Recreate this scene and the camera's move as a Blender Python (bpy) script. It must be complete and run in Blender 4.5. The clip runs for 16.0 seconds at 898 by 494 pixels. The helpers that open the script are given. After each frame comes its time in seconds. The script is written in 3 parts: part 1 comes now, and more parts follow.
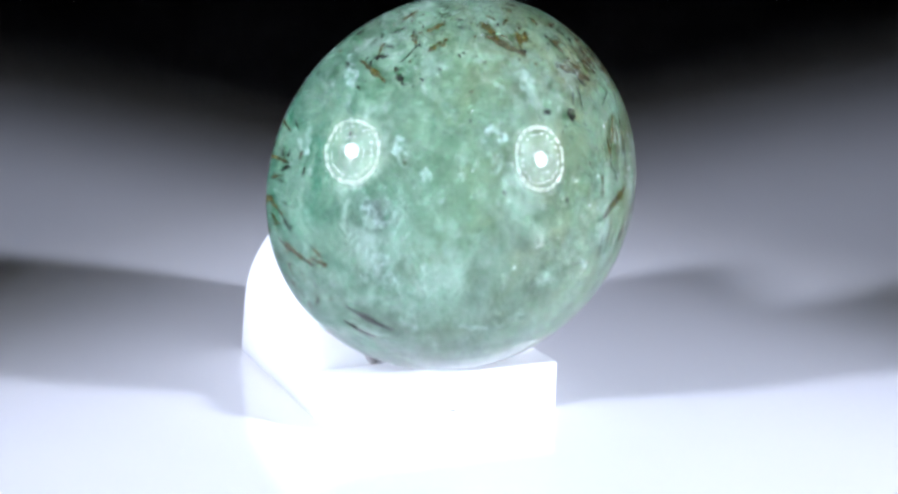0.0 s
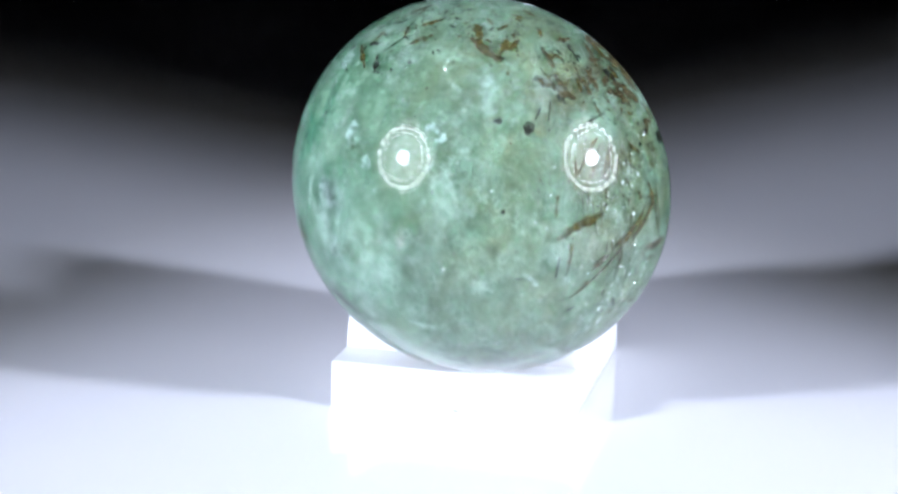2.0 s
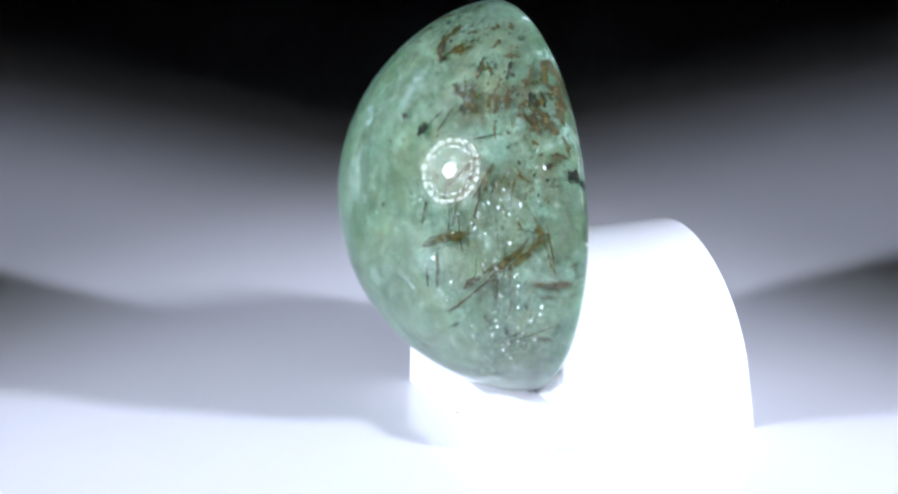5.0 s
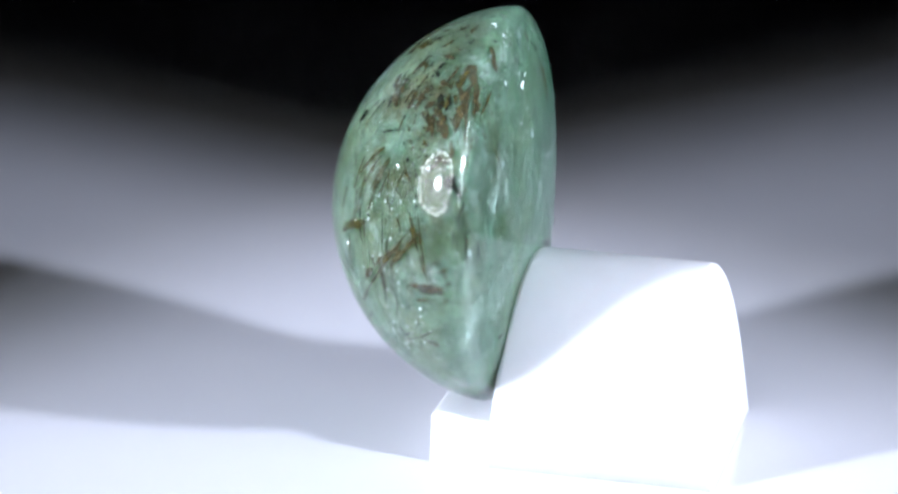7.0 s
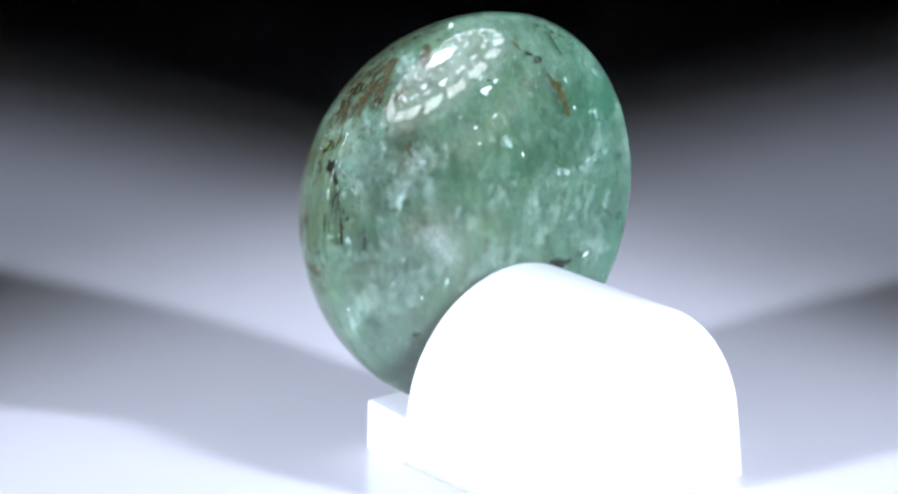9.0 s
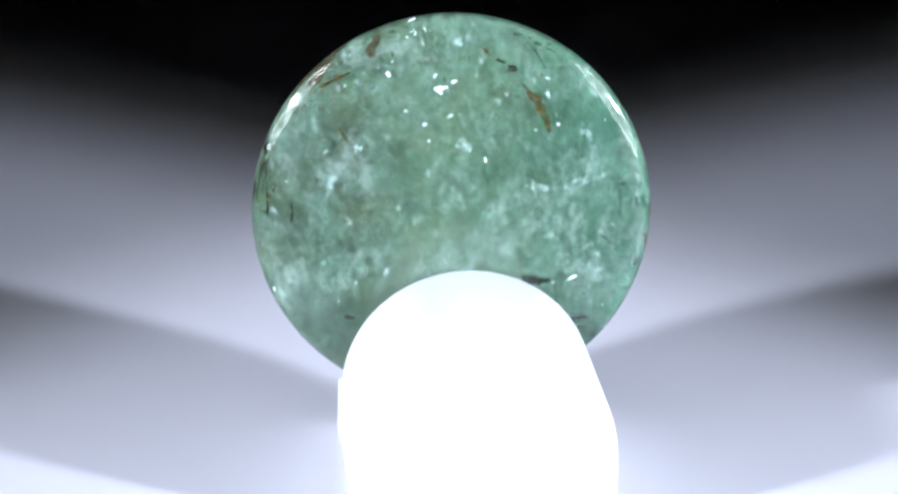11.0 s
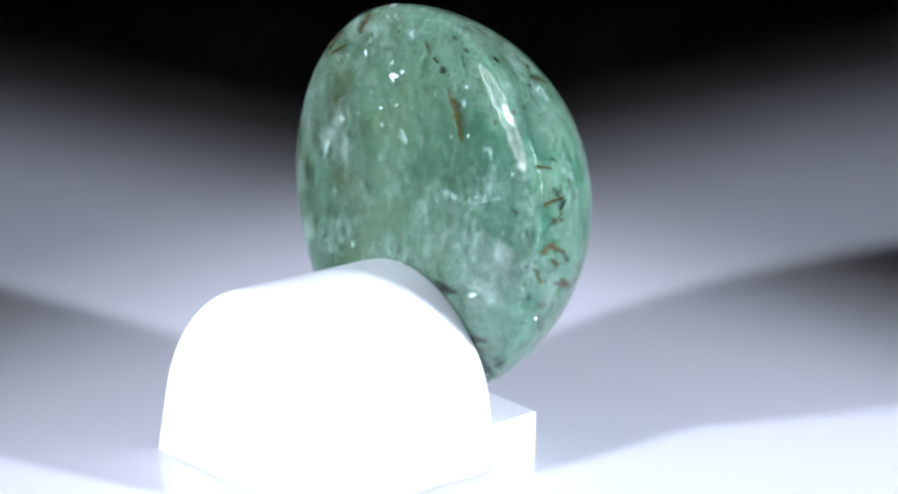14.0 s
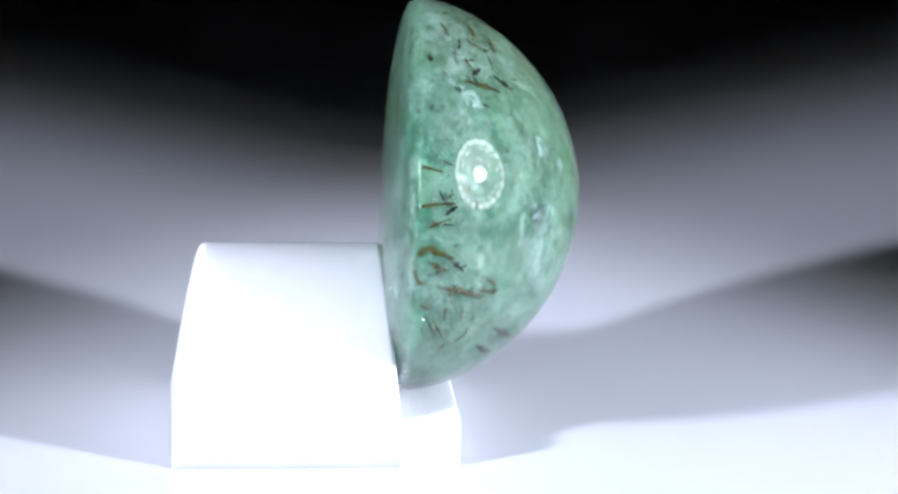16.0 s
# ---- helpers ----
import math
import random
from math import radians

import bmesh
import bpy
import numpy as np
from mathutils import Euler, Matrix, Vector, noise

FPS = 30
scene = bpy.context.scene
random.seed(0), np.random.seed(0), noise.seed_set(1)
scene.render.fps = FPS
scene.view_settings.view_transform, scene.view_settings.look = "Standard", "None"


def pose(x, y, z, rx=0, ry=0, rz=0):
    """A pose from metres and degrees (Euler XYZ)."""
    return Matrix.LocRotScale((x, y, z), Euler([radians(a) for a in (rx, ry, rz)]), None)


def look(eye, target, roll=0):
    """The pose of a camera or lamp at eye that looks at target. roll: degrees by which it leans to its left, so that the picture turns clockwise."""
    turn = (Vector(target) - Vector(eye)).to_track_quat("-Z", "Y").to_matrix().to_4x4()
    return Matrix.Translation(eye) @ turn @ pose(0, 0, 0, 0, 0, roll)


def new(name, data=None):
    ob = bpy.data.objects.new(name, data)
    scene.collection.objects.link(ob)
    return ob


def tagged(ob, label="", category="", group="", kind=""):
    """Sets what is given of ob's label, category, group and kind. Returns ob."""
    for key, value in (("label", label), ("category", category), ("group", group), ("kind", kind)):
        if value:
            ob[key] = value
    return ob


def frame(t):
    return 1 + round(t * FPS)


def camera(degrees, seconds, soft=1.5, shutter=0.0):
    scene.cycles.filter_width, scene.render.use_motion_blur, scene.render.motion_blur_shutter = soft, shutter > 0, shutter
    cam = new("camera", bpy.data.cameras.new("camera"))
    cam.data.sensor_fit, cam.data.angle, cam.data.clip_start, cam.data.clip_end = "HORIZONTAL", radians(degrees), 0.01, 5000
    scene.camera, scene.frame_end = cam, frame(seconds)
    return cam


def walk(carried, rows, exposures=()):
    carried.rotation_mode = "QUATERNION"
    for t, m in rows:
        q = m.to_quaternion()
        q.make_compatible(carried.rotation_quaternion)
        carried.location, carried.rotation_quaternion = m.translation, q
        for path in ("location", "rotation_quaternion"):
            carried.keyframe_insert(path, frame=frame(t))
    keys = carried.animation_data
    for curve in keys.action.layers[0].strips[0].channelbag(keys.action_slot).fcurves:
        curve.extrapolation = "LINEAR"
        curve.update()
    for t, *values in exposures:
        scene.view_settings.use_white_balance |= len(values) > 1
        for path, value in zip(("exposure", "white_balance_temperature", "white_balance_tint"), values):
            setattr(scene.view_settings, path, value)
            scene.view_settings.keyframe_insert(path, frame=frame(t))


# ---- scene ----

MM = 0.001
TURN_RATE, TURN_START = 17.966, 1.2867   # degrees a second (clockwise from above), moment of facing the camera

# ---- camera: stands still, a macro lens looking 17 degrees down ----
EYE = (0.0, -0.12011, 0.04436)
AIM = radians(17.124)
YAW = radians(0.160)
cam = camera(16.151, 16.0, soft=2.6)
TARGET = (EYE[0] - math.sin(YAW) * math.cos(AIM) * 0.1, EYE[1] + math.cos(YAW) * math.cos(AIM) * 0.1, EYE[2] - math.sin(AIM) * 0.1)
walk(cam, [(0, look(EYE, TARGET, 1.583)), (16, look(EYE, TARGET, 1.583))])

# ---- light: a dark room and two faceted reflector lamps ----
world = bpy.data.worlds.new("dark_room")
scene.world = world
world.use_nodes = True
world.node_tree.nodes["Background"].inputs[0].default_value = (0.5, 0.55, 0.7, 1)
world.node_tree.nodes["Background"].inputs[1].default_value = 0.0002
scene.view_settings.exposure = 0.0

GEM = (0.443 * MM, 1.86 * MM, 9.46 * MM)
GEM_TILT, GEM_YAW = 0.92, -1.92


def lamp_place(azimuth, elevation, distance):
    a, e = radians(azimuth), radians(elevation)
    return Vector((0, -0.002, 0.0095)) + Vector((math.sin(a) * math.cos(e), -math.cos(a) * math.cos(e), math.sin(e))) * distance


LAMP_LEFT = lamp_place(-55.5, 19.7, 0.134)
LAMP_RIGHT = lamp_place(65.0, 17.5, 0.134)
LEFT_AIM, RIGHT_AIM = Vector((0.0015, 0.0, 0.0095)), Vector((0.0052, -0.0020, 0.0070))


LAMP_COLOR = (0.735, 0.805, 1.05)


def spot(name, place, aim, watts, spread):
    data = bpy.data.lights.new(name, "SPOT")
    data.energy, data.color = watts, LAMP_COLOR
    data.spot_size, data.spot_blend, data.shadow_soft_size = radians(spread), 0.80, 0.0060
    new(name, data).matrix_world = look(place, aim)


spot("lamp_beam", LAMP_LEFT, LEFT_AIM, 1.36, 24.6)
spot("lamp_beam", LAMP_RIGHT, RIGHT_AIM, 1.46, 23.8)


# ---- materials ----
class Net:
    """A node material in the making."""

    def __init__(self, name):
        self.mat = bpy.data.materials.new(name)
        self.mat.use_nodes = True
        self.tree = self.mat.node_tree
        self.bsdf = self.tree.nodes["Principled BSDF"]
        self.out = self.tree.nodes["Material Output"]
        self.coord = None

    def add(self, kind, **values):
        n = self.tree.nodes.new(kind)
        for key, value in values.items():
            n.inputs[key.replace("_", " ")].default_value = value
        return n

    def link(self, a, b):
        self.tree.links.new(a, b)

    def space(self, scale=(1, 1, 1)):
        if self.coord is None:
            self.coord = self.add("ShaderNodeTexCoord")
        m = self.add("ShaderNodeMapping")
        m.inputs["Scale"].default_value = scale
        self.link(self.coord.outputs["Object"], m.inputs["Vector"])
        return m.outputs["Vector"]

    def noise(self, scale, detail=4.0, rough=0.55, stretch=(1, 1, 1), distort=0.0):
        n = self.add("ShaderNodeTexNoise", Scale=scale, Detail=detail, Roughness=rough, Distortion=distort)
        self.link(self.space(stretch), n.inputs["Vector"])
        return n.outputs["Fac"]

    def ramp(self, fac, lo, hi, a=(0, 0, 0, 1), b=(1, 1, 1, 1)):
        r = self.add("ShaderNodeValToRGB")
        r.color_ramp.elements[0].position, r.color_ramp.elements[1].position = lo, hi
        r.color_ramp.elements[0].color, r.color_ramp.elements[1].color = a, b
        self.link(fac, r.inputs["Fac"])
        return r.outputs["Color"]

    def mix(self, fac, a, b, mode="MIX"):
        m = self.tree.nodes.new("ShaderNodeMix")
        m.data_type, m.blend_type = "RGBA", mode
        for i, v in ((0, fac), (6, a), (7, b)):
            if isinstance(v, (int, float, tuple)):
                m.inputs[i].default_value = v
            else:
                self.link(v, m.inputs[i])
        return m.outputs[2]

    def math(self, op, a, b):
        m = self.tree.nodes.new("ShaderNodeMath")
        m.operation = op
        m.use_clamp = True
        for i, v in ((0, a), (1, b)):
            if isinstance(v, (int, float)):
                m.inputs[i].default_value = v
            else:
                self.link(v, m.inputs[i])
        return m.outputs[0]

    def bump(self, height, strength, distance):
        b = self.add("ShaderNodeBump", Strength=strength, Distance=distance)
        self.link(height, b.inputs["Height"])
        self.link(b.outputs["Normal"], self.bsdf.inputs["Normal"])

    def put(self, **values):
        for key, value in values.items():
            self.bsdf.inputs[key.replace("_", " ")].default_value = value
        return self


def floor_material():
    n = Net("white_gloss_acrylic")
    n.put(Roughness=0.1, IOR=1.49, Subsurface_Weight=0.30, Subsurface_Scale=0.006)
    n.bsdf.inputs["Subsurface Radius"].default_value = (0.9, 0.95, 1.0)
    n.link(n.ramp(n.noise(60, 3), 0.3, 0.7, (0.78, 0.78, 0.79, 1), (0.81, 0.81, 0.82, 1)), n.bsdf.inputs["Base Color"])
    n.link(n.ramp(n.noise(240, 4), 0.35, 0.7, (0.085, 0.085, 0.085, 1), (0.11, 0.11, 0.11, 1)), n.bsdf.inputs["Roughness"])
    return n.mat


def stand_material():
    n = Net("white_plastic")
    n.put(Roughness=0.42, IOR=1.46, Subsurface_Weight=0.45, Subsurface_Scale=0.0018)
    n.bsdf.inputs["Subsurface Radius"].default_value = (1.0, 0.9, 0.85)
    n.link(n.ramp(n.noise(500, 4), 0.35, 0.7, (0.86, 0.86, 0.85, 1), (0.90, 0.90, 0.90, 1)), n.bsdf.inputs["Base Color"])
    n.bump(n.noise(6000, 3), 0.15, 0.00003)
    return n.mat


def plain(name, color, rough=0.5, metal=0.0):
    n = Net(name)
    n.put(Roughness=rough, Metallic=metal)
    low = tuple(0.7 * c for c in color) + (1,)
    n.link(n.ramp(n.noise(1500, 4), 0.3, 0.7, low, tuple(color) + (1,)), n.bsdf.inputs["Base Color"])
    return n.mat


def glow(name, strength, spread=0.0):
    n = Net(name)
    n.put(Base_Color=(0.8, 0.8, 0.8, 1), Emission_Color=(0.93, 0.96, 1, 1), Emission_Strength=strength)
    if spread:
        g = n.add("ShaderNodeNewGeometry")
        vary = n.add("ShaderNodeMapRange", To_Min=strength * (1 - spread), To_Max=strength)
        n.link(g.outputs["Random Per Island"], vary.inputs["Value"])
        n.link(vary.outputs["Result"], n.bsdf.inputs["Emission Strength"])
    return n.mat


def skin_material():
    n = Net("polished_clear_emerald")
    n.put(Base_Color=(0.93, 1.0, 0.965, 1), Roughness=0.0, IOR=1.57, Transmission_Weight=1.0)
    return n.mat


def body_material(name="cloudy_emerald", broken=False):
    n = Net(name)
    x = n.add("ShaderNodeSeparateXYZ")
    n.link(n.space(), x.inputs[0])
    side = n.add("ShaderNodeMapRange", From_Min=-0.0070, From_Max=0.0022)
    n.link(x.outputs["X"], side.inputs["Value"])
    drift = n.noise(170, 4, 0.6)
    olive = n.math("MULTIPLY", n.math("ADD", side.outputs[0], n.math("SUBTRACT", drift, 0.5)), 1.0)
    base = n.mix(olive, (0.040, 0.222, 0.145, 1), (0.265, 0.305, 0.180, 1))
    # healed blocks of the crystal, each a little lighter or darker
    warp = n.add("ShaderNodeTexNoise", Scale=700.0, Detail=4.0)
    n.link(n.space(), warp.inputs["Vector"])
    bent = n.mix(0.0011, n.space((1, 1, 0.7)), warp.outputs["Color"], "ADD")
    for size, share in ((520.0, 0.42), (1300.0, 0.36)):
        cell = n.add("ShaderNodeTexVoronoi", Scale=size)
        n.link(bent, cell.inputs["Vector"])
        tone = n.add("ShaderNodeSeparateColor")
        n.link(cell.outputs["Color"], tone.inputs[0])
        base = n.mix(n.math("MULTIPLY", n.ramp(tone.outputs[0], 0.45, 1.0), share), base, (0.21, 0.36, 0.28, 1))
        base = n.mix(n.math("MULTIPLY", n.ramp(tone.outputs[1], 0.55, 1.0), share), base, (0.040, 0.125, 0.068, 1))
    # growth streaks along the crystal, milky clouds, dark cracks, fine grain
    streak = n.ramp(n.noise(1100, 6, 0.7, (1, 1, 0.4)), 0.45, 0.70)
    base = n.mix(n.math("MULTIPLY", streak, 0.30), base, (0.22, 0.34, 0.25, 1))
    cloud = n.ramp(n.noise(330, 10, 0.66, (1, 1, 0.8), 0.8), 0.52, 0.60)
    base = n.mix(n.math("MULTIPLY", cloud, 0.55), base, (0.36, 0.53, 0.43, 1))
    lump = n.ramp(n.noise(760, 8, 0.68, (1, 1, 0.75), 0.6), 0.52, 0.62)
    base = n.mix(n.math("MULTIPLY", lump, 0.42), base, (0.36, 0.52, 0.40, 1))
    dark = n.ramp(n.noise(560, 9, 0.70, (1, 1, 0.6), 0.5), 0.52, 0.68)
    base = n.mix(n.math("MULTIPLY", dark, 0.50), base, (0.040, 0.110, 0.056, 1))
    patch = n.ramp(n.noise(260, 8, 0.62, (1, 1, 0.8), 0.6), 0.50, 0.60)
    base = n.mix(n.math("MULTIPLY", patch, 0.38), base, (0.085, 0.150, 0.075, 1))
    speck = n.ramp(n.noise(1500, 9, 0.78, (1, 1, 0.7), 0.4), 0.54, 0.62)
    base = n.mix(n.math("MULTIPLY", speck, 0.12), base, (0.034, 0.095, 0.052, 1))
    fine = n.ramp(n.noise(1900, 9, 0.8, (1, 1, 1.5), 0.3), 0.56, 0.63)
    base = n.mix(n.math("MULTIPLY", fine, 0.35), base, (0.46, 0.66, 0.57, 1))
    # healed cracks: fine bright lines that come and go, and a few dark ones
    for size, thin, colour, seat in ((620.0, 0.030, (0.48, 0.62, 0.56, 1), 700), (1500.0, 0.045, (0.50, 0.63, 0.57, 1), 1100), (900.0, 0.022, (0.03, 0.07, 0.04, 1), 500)):
        crack = n.add("ShaderNodeTexVoronoi", Scale=size)
        crack.feature = "DISTANCE_TO_EDGE"
        n.link(bent, crack.inputs["Vector"])
        line = n.ramp(crack.outputs["Distance"], 0.0, thin, (1, 1, 1, 1), (0, 0, 0, 1))
        base = n.mix(n.math("MULTIPLY", n.math("MULTIPLY", line, 0.42), n.ramp(n.noise(seat, 8, 0.75), 0.54, 0.66)), base, colour)
    # one large milky patch beside the apex of the dome
    off = n.add("ShaderNodeVectorMath")
    off.operation = "DISTANCE"
    n.link(bent, off.inputs[0])
    off.inputs[1].default_value = (-0.0030, -0.0052, -0.0010)
    near = n.add("ShaderNodeMapRange", From_Min=0.0034, From_Max=0.0012)
    n.link(off.outputs["Value"], near.inputs["Value"])
    milk = n.ramp(n.math("MULTIPLY", near.outputs[0], n.ramp(n.noise(700, 9, 0.75), 0.38, 0.60)), 0.22, 0.60)
    base = n.mix(n.math("MULTIPLY", milk, 0.5), base, (0.46, 0.64, 0.57, 1))
    # rusty staining towards the rim on one side
    stain = n.ramp(n.noise(420, 8, 0.7, (1, 1, 0.7), 0.7), 0.44, 0.58)
    rim = n.add("ShaderNodeMapRange", From_Min=0.0015, From_Max=0.0055)
    high = n.add("ShaderNodeMapRange", From_Min=-0.004, From_Max=0.007)
    n.link(x.outputs["X"], rim.inputs["Value"])
    n.link(x.outputs["Z"], high.inputs["Value"])
    where = n.math("MULTIPLY", stain, n.math("MULTIPLY", n.math("ADD", rim.outputs[0], 0.15), high.outputs[0]))
    base = n.mix(n.math("MULTIPLY", where, 0.9), base, (0.125, 0.092, 0.038, 1))
    # milky lower part, denser top; the paleness paints in light scattered inside the stone
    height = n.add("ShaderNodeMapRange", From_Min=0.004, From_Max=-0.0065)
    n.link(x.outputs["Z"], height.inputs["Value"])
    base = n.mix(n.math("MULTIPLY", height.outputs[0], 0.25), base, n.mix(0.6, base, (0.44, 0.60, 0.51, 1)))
    # milky dome, deep green back, darkened in colour for light lost through the stone
    zone = n.add("ShaderNodeMapRange", From_Min=-0.0022, From_Max=0.0005)
    n.link(x.outputs["Y"], zone.inputs["Value"])
    bounds = []
    for low, top in ((0.0008, 0.0040), (-0.0052, -0.0012)):
        edge = n.add("ShaderNodeMapRange", From_Min=low, From_Max=top)
        n.link(x.outputs["X"], edge.inputs["Value"])
        bounds.append(n.math("ADD", edge.outputs[0], n.math("MULTIPLY", n.math("SUBTRACT", drift, 0.5), 0.8)))
    far = n.math("MULTIPLY", zone.outputs[0], bounds[0])
    core = n.math("MULTIPLY", zone.outputs[0], n.math("SUBTRACT", bounds[1], bounds[0]))
    base = n.mix(n.math("MULTIPLY", n.math("MULTIPLY", core, n.ramp(n.noise(480, 8, 0.7, (1, 1, 0.8), 0.6), 0.38, 0.62)), 0.42), base, (0.34, 0.45, 0.31, 1))
    base = n.mix(n.math("MULTIPLY", n.math("MULTIPLY", far, n.ramp(n.noise(900, 9, 0.75), 0.40, 0.55)), 0.5), base, (0.075, 0.105, 0.055, 1))
    base = n.mix(zone.outputs[0], n.mix(1.0, base, (0.84, 0.88, 0.77, 1), "MULTIPLY"), n.mix(1.0, base, (0.45, 0.59, 0.50, 1), "MULTIPLY"))
    if broken:
        base = n.mix(0.40, base, (0.27, 0.46, 0.34, 1))
    n.link(base, n.bsdf.inputs["Base Color"])
    n.put(Roughness=0.4, Specular_IOR_Level=0.4, Subsurface_Weight=0.9, Subsurface_Scale=0.0028)
    n.bsdf.inputs["Subsurface Radius"].default_value = (0.6, 1.0, 0.8)
    n.bump(n.noise(1700, 10, 0.75, (1, 1, 0.7)), 0.7, 0.0008)
    if broken:   # breaks up into patches with clear stone between them
        gaps = n.math("MULTIPLY", n.ramp(n.noise(640, 9, 0.72, (1, 1, 0.75), 0.3), 0.44, 0.58), n.ramp(n.noise(1700, 8, 0.75), 0.34, 0.55))
        n.link(n.math("MULTIPLY", gaps, 0.62), n.bsdf.inputs["Alpha"])
        n.put(Subsurface_Weight=0.0)
    return n.mat


def veil_material(name="milky_fracture", share=0.28):
    n = Net(name)
    n.put(Base_Color=(0.58, 0.77, 0.69, 1), Roughness=0.6, Specular_IOR_Level=0.0)
    n.link(n.math("MULTIPLY", n.ramp(n.noise(3500, 6, 0.7), 0.45, 0.8), share), n.bsdf.inputs["Alpha"])
    return n.mat


def wisp_material():
    """Thin clouds that float above the denser body of the stone."""
    n = Net("milky_wisps")
    n.put(Base_Color=(0.54, 0.70, 0.59, 1), Specular_IOR_Level=0.0, Roughness=0.5)
    puff = n.ramp(n.noise(520, 10, 0.74, (1, 1, 0.8), 0.2), 0.53, 0.64)
    thread = n.ramp(n.noise(1500, 9, 0.78, (1, 1, 0.6), 0.2), 0.57, 0.66)
    n.link(n.math("ADD", n.math("MULTIPLY", puff, 0.20), n.math("MULTIPLY", thread, 0.26)), n.bsdf.inputs["Alpha"])
    return n.mat


def inclusion(name, color):
    """Broken mineral matter: patchy, so that the stone shows through."""
    n = Net(name)
    n.put(Roughness=0.7, Specular_IOR_Level=0.1)
    dim = tuple(0.45 * c for c in color) + (1,)
    n.link(n.ramp(n.noise(2500, 5, 0.7), 0.35, 0.65, dim, tuple(color) + (1,)), n.bsdf.inputs["Base Color"])
    n.link(n.ramp(n.noise(4200, 6, 0.7), 0.40, 0.60, (0.22, 0.22, 0.22, 1)), n.bsdf.inputs["Alpha"])
    return n.mat


ALUMINIUM = plain("satin_aluminium", (0.40, 0.41, 0.43), 0.30, 1.0)
FLOOR = floor_material()
STAND = stand_material()
BLACK = plain("black_cloth", (0.004, 0.004, 0.0045), 1.0)
BLACK.node_tree.nodes["Principled BSDF"].inputs["Specular IOR Level"].default_value = 0.0
HOUSING = plain("black_lamp_paint", (0.02, 0.02, 0.022), 0.45)
SKIN = skin_material()
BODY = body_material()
PATCHES = body_material("patchy_emerald", True)
BROWN = inclusion("brown_inclusion", (0.095, 0.078, 0.016))
DARK = inclusion("dark_inclusion", (0.020, 0.022, 0.014))
RUST = inclusion("rust_inclusion", (0.090, 0.072, 0.030))
VEIL = veil_material()
WISP = wisp_material()
FLAKE = veil_material("white_flake", 0.6)
GLINT = Net("bright_fracture").put(Base_Color=(0.9, 0.97, 0.93, 1), Metallic=1.0, Roughness=0.22).mat
# plain white fragments paint in fracture sparkles, bright from every angle
PAINTED_SPARKLE = plain("painted_sparkle_white", (0.88, 0.95, 0.92), 0.25)
PUTTY = plain("grey_putty", (0.35, 0.34, 0.32), 0.7)
BULB = glow("lit_bulb", 22.0)
CORE = glow("white_hot_core", 120.0)
MIRROR = Net("facet_mirror").put(Base_Color=(0.93, 0.94, 0.95, 1), Metallic=1.0, Roughness=0.0).mat


# ---- mesh helpers ----
def mesh_of(name, bm, material, smooth=False):
    data = bpy.data.meshes.new(name)
    bm.to_mesh(data)
    bm.free()
    data.materials.append(material)
    if smooth:
        for p in data.polygons:
            p.use_smooth = True
    return data


def part(name, bm, material, parent, label="", smooth=False):
    ob = new(name, bm if isinstance(bm, bpy.types.Mesh) else mesh_of(name, bm, material, smooth))
    ob.parent = parent
    if label:
        tagged(ob, label=label)
    return ob


def extrude_outline(outline, axis, start, end, taper=(0, 0)):
    """A prism: the outline (pairs) swept along an axis; taper shifts the end's first coordinate by height."""
    bm = bmesh.new()
    rings = []
    for k, pos in enumerate((start, end)):
        ring = []
        for u, v in outline:
            ring.append(bm.verts.new((pos, u, v) if axis == "x" else (u, pos + taper[k] * v, v)))
        rings.append(ring)
    n = len(outline)
    for i in range(n):
        j = (i + 1) % n
        bm.faces.new((rings[0][i], rings[0][j], rings[1][j], rings[1][i]))
    bm.faces.new(rings[0])
    bm.faces.new(rings[1])
    bmesh.ops.recalc_face_normals(bm, faces=bm.faces)
    return bm


def bevel_sharp(bm, width, segments=3, angle=35):
    edges = [e for e in bm.edges if len(e.link_faces) == 2 and max(v.co.z for v in e.verts) > 1e-7 and e.calc_face_angle(0) > radians(angle)]
    bmesh.ops.bevel(bm, geom=edges, offset=width, segments=segments, profile=0.5, affect="EDGES", clamp_overlap=True)
    return bm


# ---- structure ----
def build_floor():
    bm = bmesh.new()
    bmesh.ops.create_circle(bm, cap_ends=True, segments=96, radius=0.42)
    r = bmesh.ops.extrude_face_region(bm, geom=list(bm.faces))
    bmesh.ops.translate(bm, verts=[v for v in r["geom"] if isinstance(v, bmesh.types.BMVert)], vec=(0, 0, -0.008))
    bmesh.ops.recalc_face_normals(bm, faces=bm.faces)
    ob = new("floor", mesh_of("floor", bm, FLOOR))
    tagged(ob, "glossy white acrylic display surface under crossing lamp beams", "display surface", kind="structure")


def build_backdrop():
    for name, size, place in (("backdrop", (0.9, 0.01, 0.5), (0, 0.43, 0.24)),):
        bm = bmesh.new()
        bmesh.ops.create_cube(bm, size=1)
        bmesh.ops.scale(bm, verts=bm.verts, vec=size)
        bmesh.ops.translate(bm, verts=bm.verts, vec=place)
        tagged(new(name, mesh_of(name, bm, BLACK)), "unlit black cloth backdrop behind the display surface", "backdrop", kind="structure")


